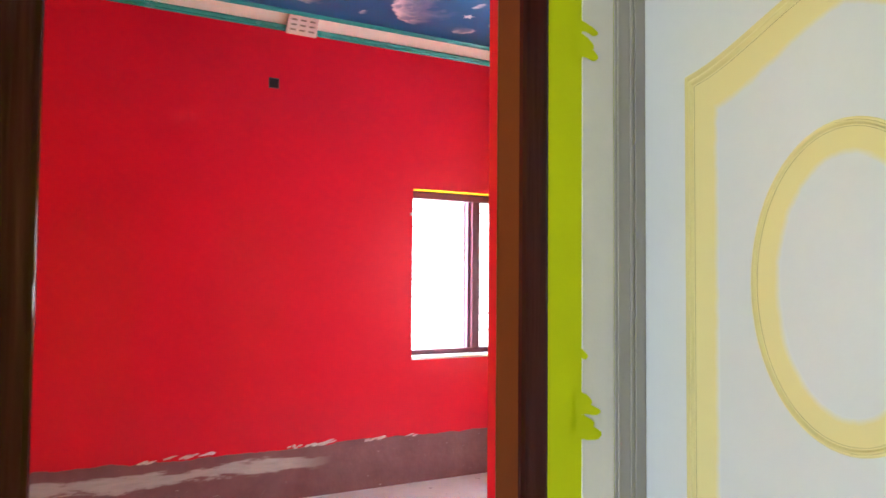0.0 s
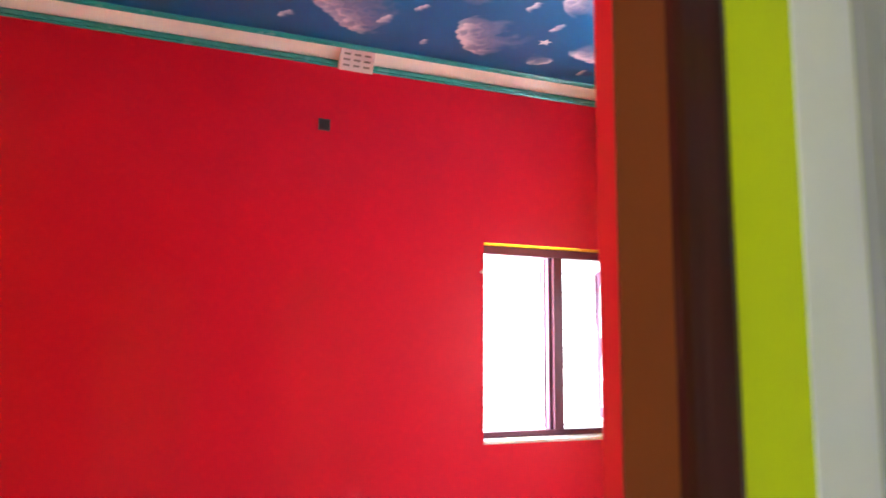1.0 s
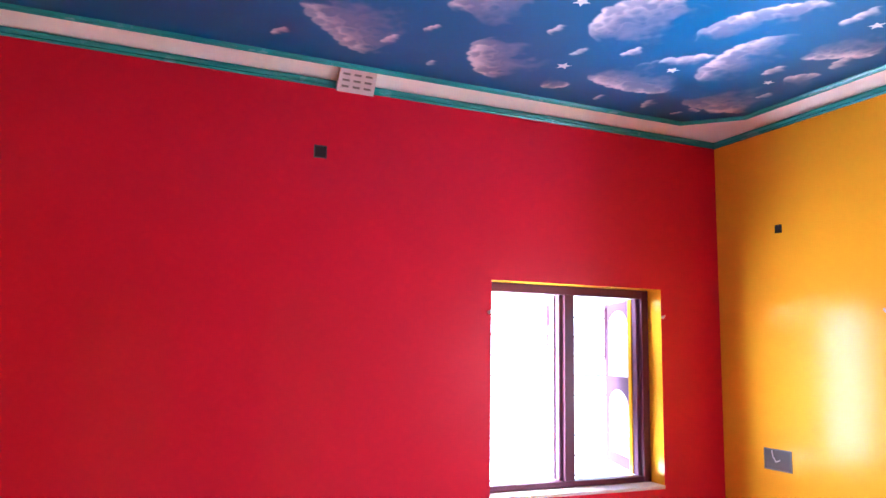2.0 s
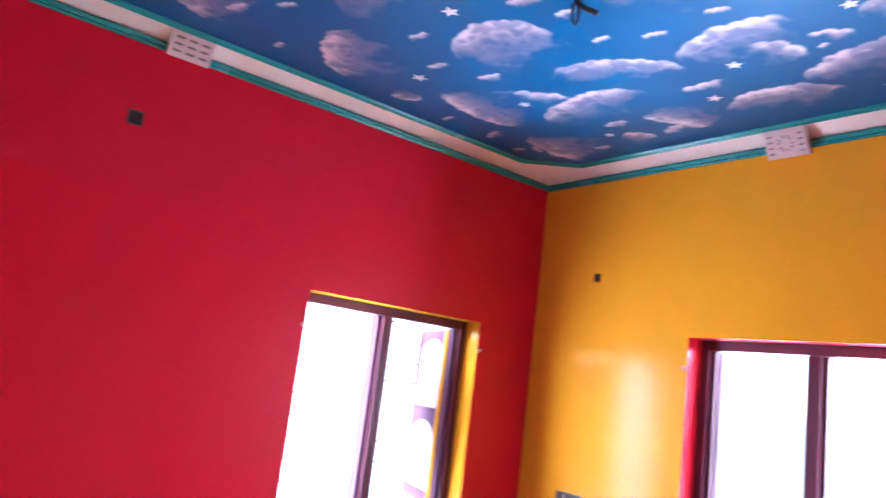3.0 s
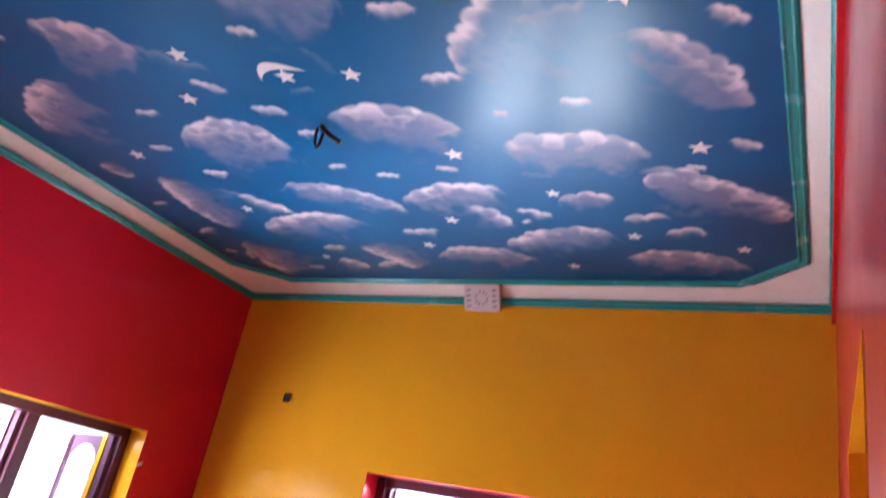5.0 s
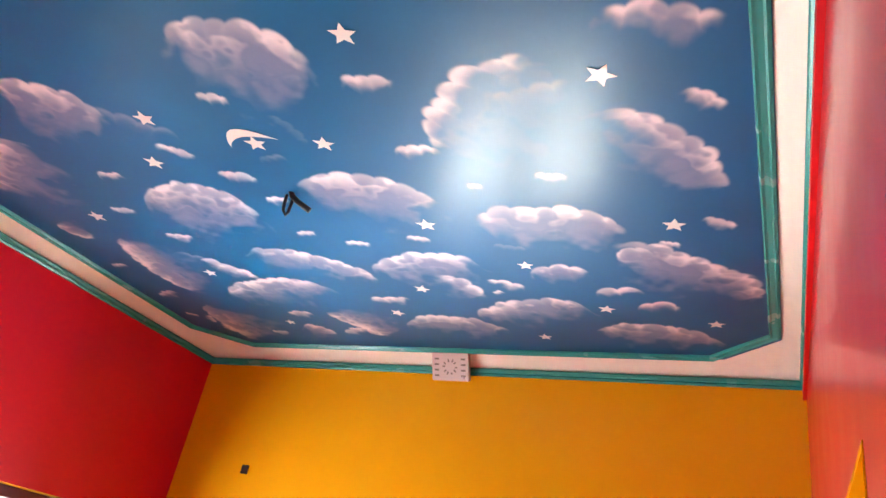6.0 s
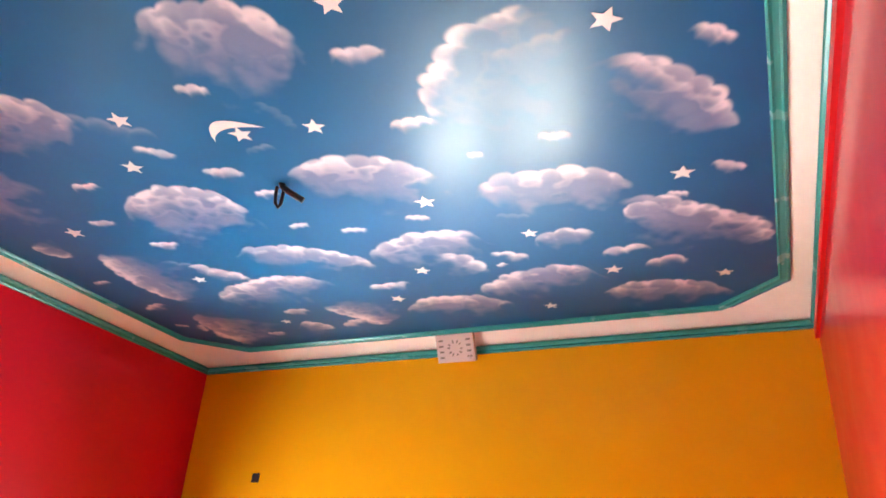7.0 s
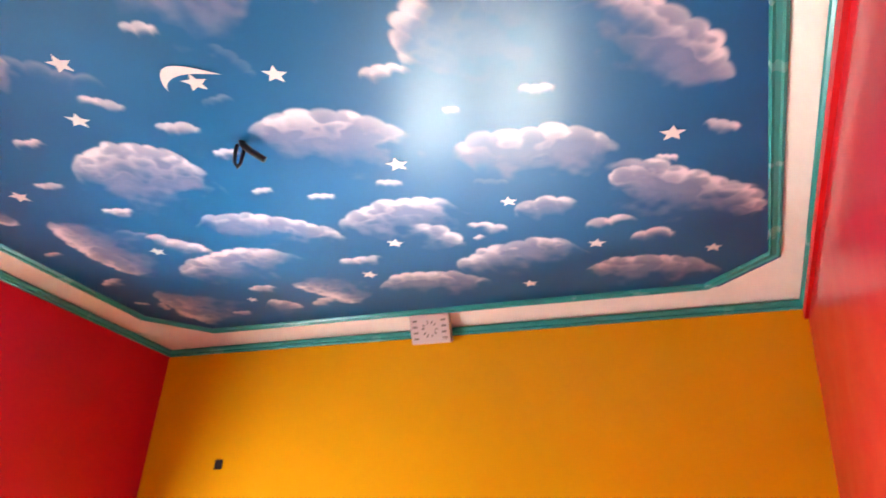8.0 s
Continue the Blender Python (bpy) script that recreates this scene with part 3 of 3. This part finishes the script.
def window(name, m, width, z0, z1, angles, side, sill_material, timber, label):
    """Two-light wooden window set back in its opening; local x along the wall, y outwards."""
    win = empty(name, m)
    tagged(win, label, "window", kind="structure")
    d0, d1, f, mid = 0.125, 0.195, 0.055, 0.070
    h = z1 - z0
    sill_t = 0.022
    box_part("window_sill", (0.001, width - 0.001, -0.008, 0.24, z0 + 0.001, z0 + sill_t), sill_material, win, "white plastered sill board", 0.004)
    zb = z0 + sill_t + 0.001
    box_part("jamb", (0.001, f, d0, d1, zb, z1 - 0.001), MAROON, win, bevel=0.004)
    box_part("jamb", (width - f, width - 0.001, d0, d1, zb, z1 - 0.001), MAROON, win, bevel=0.004)
    box_part("head", (f, width - f, d0, d1, z1 - f, z1 - 0.001), MAROON, win, bevel=0.004)
    box_part("bottom_rail", (f, width - f, d0, d1, zb, zb + 0.035), MAROON, win, bevel=0.004)
    box_part("mullion", (width / 2 - mid / 2, width / 2 + mid / 2, d0, d1, zb + 0.035, z1 - f), MAROON, win, bevel=0.004)
    leaf_w, leaf_h = width / 2 - f + 0.005, z1 - f - zb - 0.045
    for k, angle in enumerate(angles):
        if side < 0:
            hinge = width / 2 - mid / 2 + 0.012 if k == 0 else width - f + 0.012
        else:
            hinge = f - 0.012 if k == 0 else width / 2 + mid / 2 - 0.012
        shutter(win, hinge, side, leaf_w, leaf_h, zb + 0.040, d1 + 0.045, angle, timber)
        # strip beside each hinge line, its mauve at window_1 painting the frame's lit side
        at = hinge - 0.012 if side < 0 else hinge + 0.012
        box_part("side_strip", (at + side * 0.001, at + side * 0.024, d0 + 0.030, d1 + 0.030, zb + 0.036, z1 - f - 0.001), timber, win, bevel=0.003)
        # dark strip paints the hinge gap's shade; yellow stands for what shows behind
        box_part("gap_strip", (at + side * 0.0245, at + side * 0.033, d1 + 0.004, d1 + 0.034, zb + 0.036, z1 - f - 0.001), YELLOW if side < 0 and k else MAROON, win)
    return win


window("window_1", pose(0, WIN_A[0], 0, 0, 0, 90), WIN_A[1] - WIN_A[0], WIN_A[2], WIN_A[3], (118, 109), -1, WHITE, MAUVE,
       "maroon wooden window with mauve panelled shutters open outwards, yellow reveals")
window("window_2", pose(WIN_B[0], 0, 0), WIN_B[1] - WIN_B[0], WIN_B[2], WIN_B[3], (120, 115), 1, WHITE, MAROON,
       "maroon wooden window with open shutters, crimson painted reveals")


# ---- doorway frame ----
def door_frame():
    fr = empty("door_1", pose(0, 0, 0))
    tagged(fr, "dark brown varnished wooden door frame, no leaf hung", "door frame", kind="structure")
    x0, x1 = 3.488, WALL_OUT + 0.004
    for y0, y1 in ((-3.221, -3.155), (-4.105, -4.018)):
        bm = bmesh.new()
        box(bm, x0, x1, y0, y1, 0.0, 2.20, 0.010)
        for f in bm.faces:
            f.material_index = 1 if f.normal.x > 0.3 or y0 < -4 else 0
        part("jamb", bm, [BROWN, DARK_BROWN], fr, "brown jamb with a glossy dark face")
    box_part("head", (x0, x1, -4.018, -3.221, 2.12, 2.20), DARK_BROWN, fr, bevel=0.004)
    return fr


door_frame()

# ---- hall outside the doorway ----
tagged(box_part("hall_floor", (WALL_OUT, 8.0, -8.0, HALL_N + 0.15, -0.15, -0.004), FLOOR), "pale grey cement hall floor", "floor", kind="structure")
tagged(box_part("hall_ceiling", (WALL_OUT, 8.0, -8.0, HALL_N + 0.15, 3.10, 3.2), HALL), "white painted hall ceiling", "ceiling", kind="structure")
WHITE_DOOR = (3.588, 4.455, 0.0, 2.10)
wall("hall_wall_north", "y", HALL_N, HALL_N + 0.14, WALL_OUT + 0.001, 8.0, 0.0, 3.3, [(WALL_OUT + 0.001, 4.53, 0.0, 2.16)], [LIME, HALL, LIME],
     "lime green painted hall wall round a white door")
wall("hall_wall_east", "x", 8.0, 8.15, -8.0, HALL_N, 0.0, 3.3, [], [LIME, HALL, LIME], "lime green hall wall")
# out of view; its opening is made up to let the hall lamp in
wall("hall_wall_south", "y", -8.0, -8.15, -0.25, 8.0, 0.0, 3.3, [(4.5, 7.5, 0.3, 2.6)], [LIME, HALL, LIME], "unseen lime green hall wall, wide opening added for the lamp")
wall("hall_wall_west", "x", WALL_OUT - 0.2, WALL_OUT - 0.35, -8.0, ROOM_S - 0.2, 0.0, 3.3, [], [LIME, HALL, LIME], "lime green hall wall")


def white_door():
    """Closed white panelled door with cream bands round an eight-sided panel and an oval."""
    d = empty("door_2", pose(0, HALL_N, 0))
    tagged(d, "closed white panelled door with cream yellow bands", "door", kind="structure")
    x0, x1, z0, z1 = WHITE_DOOR
    for a, b in ((3.5835, x0 - 0.001), (x1 + 0.003, 4.529)):
        box_part("jamb", (a, b, 0.0, 0.135, 0, 2.155), DOOR_GREY, d, "greyish white painted jamb", 0.001)
    for y in (0.006, 0.040, 0.052):
        box_part("bead", (3.5872, 3.5905, y, y + 0.007, 0, 2.10), DOOR_GREY, d, bevel=0.001)
    box_part("head", (x0 - 0.003, x1 + 0.003, 0.0, 0.135, z1 + 0.003, 2.155), DOOR_GREY, d, bevel=0.003)
    leaf = box_part("leaf", (x0, x1, 0.08, 0.12, 0.006, z1), DOOR_WHITE, d, bevel=0.004)
    cx = 4.025

    def band(name, outline, start, width, rise, material, fade=0.004):
        """A flat raised band between two insets of an outline, outline(inset) giving its corners."""
        bm = bmesh.new()
        spray = bm.verts.layers.float.new("spray")
        rows = [[bm.verts.new((x, 0.0795 - h, z)) for x, z in outline(start + inset)]
                for inset, h in ((0, 0), (0.002, rise), (width - fade, rise), (width, 0))]
        n = len(rows[0])
        for row, amount in zip(rows, (1.0, 1.0, 1.0, 0.0)):
            for vert in row:
                vert[spray] = amount
        for r, s in zip(rows, rows[1:]):
            for i in range(n):
                j = (i + 1) % n
                bm.faces.new((r[i], r[j], s[j], s[i]))
        return part(name, bm, material, leaf)

    def eight(ax, z_low, z_high, cut, lift):
        return [(cx - ax, z_low + lift), (cx - ax + cut, z_low), (cx + ax - cut, z_low), (cx + ax, z_low + lift),
                (cx + ax, z_high - lift), (cx + ax - cut, z_high), (cx - ax + cut, z_high), (cx - ax, z_high - lift)]

    def arched(ax, z_low, z_high, lift):
        """Upright sides, a flat foot and a head that swings up to its middle in a double curve."""
        head = []
        for k in range(25):
            u = 1 - 2 * k / 24
            w = 1 - abs(u)
            head.append((cx + ax * u, z_high - lift + lift * (0.45 * w + 0.55 * w * w * (3 - 2 * w))))
        return [(cx - ax, z_low), (cx + ax, z_low)] + head

    panel = lambda by: arched(0.325 - by, 0.88 + by, 1.965 - by, 0.115)
    band("panel_band", panel, 0, 0.080, 0.0015, SPRAY, 0.016)
    band("panel_bead", panel, 0.002, 0.009, 0.006, CREAM)
    band("panel_bead", panel, 0.013, 0.009, 0.006, CREAM)
    band("panel_groove", panel, 0.0225, 0.0025, 0.0024, GROOVE, 0.001)
    ring = lambda by: [(cx + (0.178 - by) * math.cos(a), 1.446 + (0.262 - by) * math.sin(a)) for a in np.linspace(0, 2 * math.pi, 64, endpoint=False)]
    band("oval_band", ring, 0, 0.060, 0.0015, SPRAY, 0.016)
    band("oval_bead", ring, 0.004, 0.009, 0.006, CREAM)
    band("oval_groove", ring, 0.0135, 0.0022, 0.0024, GROOVE, 0.001)
    lower = lambda by: eight(0.325 - by, 0.16 + by, 0.74 - by, 0.16 - 0.4 * by, 0.10 - 0.4 * by)
    band("lower_band", lower, 0, 0.075, 0.0015, SPRAY, 0.020)
    return d


white_door()


def primer_strip():
    """Bare white strip of wall between the lime paint and the corner, with lime brush marks run over it."""
    bm = bmesh.new()
    box(bm, WALL_OUT, WALL_OUT + 0.003, -3.075, HALL_N, 0.0, 3.09)
    tagged(part("primer_strip", bm, PRIMER), "white primed strip of wall beside the lime paint", "wall patch", kind="structure")
    rng = random.Random(4)
    bm = bmesh.new()
    for layer, (z, reach) in enumerate(((1.955, 0.038), (1.925, 0.026), (1.905, 0.036), (1.215, 0.022), (1.195, 0.042), (1.172, 0.026), (1.150, 0.046), (1.305, 0.010), (0.62, 0.03), (2.4, 0.03))):
        n, h = 10, rng.uniform(0.009, 0.015)
        low, high = [], []
        for k in range(n + 1):
            y = -3.095 + (0.020 + reach) * k / n
            taper = math.sqrt(max(0.05, 1 - (k / n) ** 4))
            low.append((y, z - h * taper * rng.uniform(0.88, 1.08) + 0.004 * math.sin(k * 0.5)))
            high.append((y, z + h * taper * rng.uniform(0.88, 1.08) + 0.004 * math.sin(k * 0.5)))
        bm.faces.new([bm.verts.new((WALL_OUT + 0.005 + 0.0012 * (layer % 3), y, q)) for y, q in low + high[::-1]])
    tagged(part("paint_smear", bm, LIME), "lime green brush marks over the white strip", "paint marks", kind="structure")


primer_strip()


# ---- small things on the walls ----
def vent_slotted():
    v = empty("air_vent", pose(0.010, -2.573, 3.092, 0, 28, 0))
    tagged(v, "white plastic air vent with twelve slots under the cornice", "vent")
    w, h, t = 0.205, 0.160, 0.036
    box_part("backing", (0.020, 0.022, -w / 2 + 0.006, w / 2 - 0.006, 0.006, h - 0.006), DUCT, v, "dusty duct behind the slots")
    bm = bmesh.new()
    ys = [-w / 2]
    for c in (-0.062, 0.0, 0.062):
        ys += [c - 0.021, c + 0.021]
    ys.append(w / 2)
    zs = [0]
    for c in (0.032, 0.065, 0.098, 0.131):
        zs += [c - 0.006, c + 0.006]
    zs.append(h)
    for i in range(len(ys) - 1):
        for j in range(len(zs) - 1):
            if not (i % 2 == 1 and j % 2 == 1):
                box(bm, 0.023, t, ys[i], ys[i + 1], zs[j], zs[j + 1])
    bmesh.ops.remove_doubles(bm, verts=bm.verts, dist=0.0002)
    part("grille", bm, PLASTIC, v)
    box_part("body", (0.0, 0.020, -w / 2, w / 2, 0, h), PLASTIC, v)
    bm = bmesh.new()
    bmesh.ops.create_uvsphere(bm, u_segments=12, v_segments=8, radius=0.008, matrix=pose(t, -w / 2 + 0.022, 0.022))
    part("screw", bm, PLASTIC, v, smooth=True)
    return v


def vent_flower():
    v = empty("air_vent", pose(1.715, -0.012, 3.066, 28, 0, 0))
    tagged(v, "white plastic air vent with a flower of slots", "vent")
    w, h, t = 0.215, 0.150, 0.032
    box_part("body", (-w / 2, w / 2, -t, 0, 0, h), PLASTIC, v, bevel=0.004)
    for sx in (-0.078, 0.078):
        for z in (0.028, 0.058, 0.088, 0.118):
            box_part("slot", (sx - 0.013, sx + 0.013, -t - 0.001, -t + 0.004, z - 0.005, z + 0.005), DUCT, v)
    rng = random.Random(3)
    for k in range(10):
        a = 2 * math.pi * k / 10 + rng.uniform(-0.12, 0.12)
        bm = bmesh.new()
        bmesh.ops.create_cube(bm, size=1.0, matrix=pose(0.036 * math.cos(a), -t, h / 2 + 0.036 * math.sin(a), 0, -math.degrees(a), 0) @ Matrix.Diagonal((rng.uniform(0.010, 0.018), 0.003, rng.uniform(0.006, 0.009), 1)))
        part("slot", bm, DUCT, v)
    bm = bmesh.new()
    bmesh.ops.create_uvsphere(bm, u_segments=12, v_segments=8, radius=0.009, matrix=pose(w / 2 - 0.03, -t, 0.022))
    part("screw", bm, PLASTIC, v, smooth=True)
    return v


vent_slotted()
vent_flower()


def wall_box(name, m, w, h, rim, inner, label, category):
    """A conduit box drawn flat on the wall: thin metal rim, a plate for the inside, a bit of wire. local x across, z
    up, y into the wall.
    """
    b = empty(name, m)
    tagged(b, label, category)
    bm = bmesh.new()
    for spans in ((-w / 2, w / 2, -0.006, 0.0, -h / 2, -h / 2 + 0.006), (-w / 2, w / 2, -0.006, 0.0, h / 2 - 0.006, h / 2),
                  (-w / 2, -w / 2 + 0.006, -0.006, 0.0, -h / 2 + 0.006, h / 2 - 0.006), (w / 2 - 0.006, w / 2, -0.006, 0.0, -h / 2 + 0.006, h / 2 - 0.006)):
        box(bm, *spans)
    part("rim", bm, rim, b)
    # no hollow is cut; in black the plate paints in the cavity's shade
    box_part("inside", (-w / 2 + 0.006, w / 2 - 0.006, -0.003, 0.0, -h / 2 + 0.006, h / 2 - 0.006), inner, b)
    return b


hole = wall_box("conduit_box", pose(0, -2.743, 2.740, 0, 0, 90), 0.070, 0.070, RUST, BLACK, "open black conduit box in the red wall", "conduit box")
hole = wall_box("conduit_box", pose(0.507, 0, 2.473), 0.046, 0.050, BLACK, BLACK, "small open black conduit box in the yellow wall", "conduit box")
socket = wall_box("switch_box", pose(0.430, 0, 1.085), 0.20, 0.125, STEEL, RUST, "open grey metal switch box without its cover plate", "switch box")
tube("wire", [(-0.04, -0.004, 0.05), (-0.02, -0.02, 0.02), (0.0, -0.018, -0.01), (0.02, -0.006, 0.0)], 0.004, PLASTIC, socket, "loose white wire end")


def shutter_peg(m, length):
    """A small pale iron peg in the wall beside a window, with a turned-up tip."""
    p = empty("shutter_peg", m)
    tagged(p, "small pale painted iron peg in the wall beside a window", "wall peg", group="pegs beside the windows")
    tube("shank", [(0, 0.004, 0), (0, -length * 0.7, 0), (0, -length, 0.004), (0, -length, 0.016)], 0.0045, PEG, p)
    bm = bmesh.new()
    bmesh.ops.create_cone(bm, cap_ends=True, segments=12, radius1=0.011, radius2=0.009, depth=0.004, matrix=pose(0, -0.002, 0, 90))
    part("rose", bm, PEG, p)
    return p


PEG = paint("pale_peg_paint", (0.55, 0.42, 0.42), 0.4)
for x, z in ((2.436, 1.964), (1.167, 1.945)):
    shutter_peg(pose(x, 0, z), 0.020)
for y, z in ((-1.724, 1.921), (-0.478, 1.931)):
    shutter_peg(pose(0, y, z, 0, 0, 90), 0.020)


def fan_hook():
    k = empty("fan_hook", pose(1.690, -1.645, CEIL_Z))
    tagged(k, "bare dark iron fan hook hanging from the ceiling", "hook")
    tube("rod", [(-0.020, -0.012, 0.02), (-0.022, -0.010, -0.03), (-0.022, -0.004, -0.062), (-0.012, 0.004, -0.080), (-0.002, 0.002, -0.068), (0.004, -0.002, -0.03), (0.006, -0.006, 0.02)],
         0.0065, IRON, k)
    tube("cable", [(0.004, -0.026, 0.01), (0.012, -0.018, -0.012), (0.036, 0.0, -0.030), (0.074, 0.028, -0.052)], 0.0115, IRON, k, "black cable end")
    return k


fan_hook()

# ---- outside ----
bm = bmesh.new()
bmesh.ops.create_grid(bm, x_segments=8, y_segments=8, size=1500, matrix=pose(0, 0, -0.45))
tagged(part("ground", bm, GROUND), "pale dry ground round the house", "ground", kind="structure")


# ---- whitewashed neighbour wall seen through the west window ----
def block_wall():
    body = tagged(box_part("neighbour_wall", (-2.85, -2.622, -1.35, 2.30, -0.45, 2.43), MORTAR), "whitewashed concrete block boundary wall outside the window", "block wall", kind="structure")
    rng = random.Random(9)
    length, height, joint = 0.385, 0.185, 0.012
    meshes = []
    for k in range(4):
        bm = bmesh.new()
        box(bm, 0, 0.020 + 0.002 * k, 0, length, 0, height, 0.004)
        data = bpy.data.meshes.new("block")
        bm.to_mesh(data)
        bm.free()
        data.materials.append(WHITEWASH)
        meshes.append(data)
    row, z = 0, 0.08
    while z < 2.3:
        y = -1.10 - (0.20 if row % 2 else 0.0)
        while y < 1.85:
            if y > -1.35:
                ob = new("block", rng.choice(meshes))
                ob.location = (-2.622, y, z)
                ob.parent = body
            y += length + joint
        z += height + joint
        row += 1


WHITEWASH = paint("whitewashed_block", (0.74, 0.73, 0.70), 0.8)
block_wall()
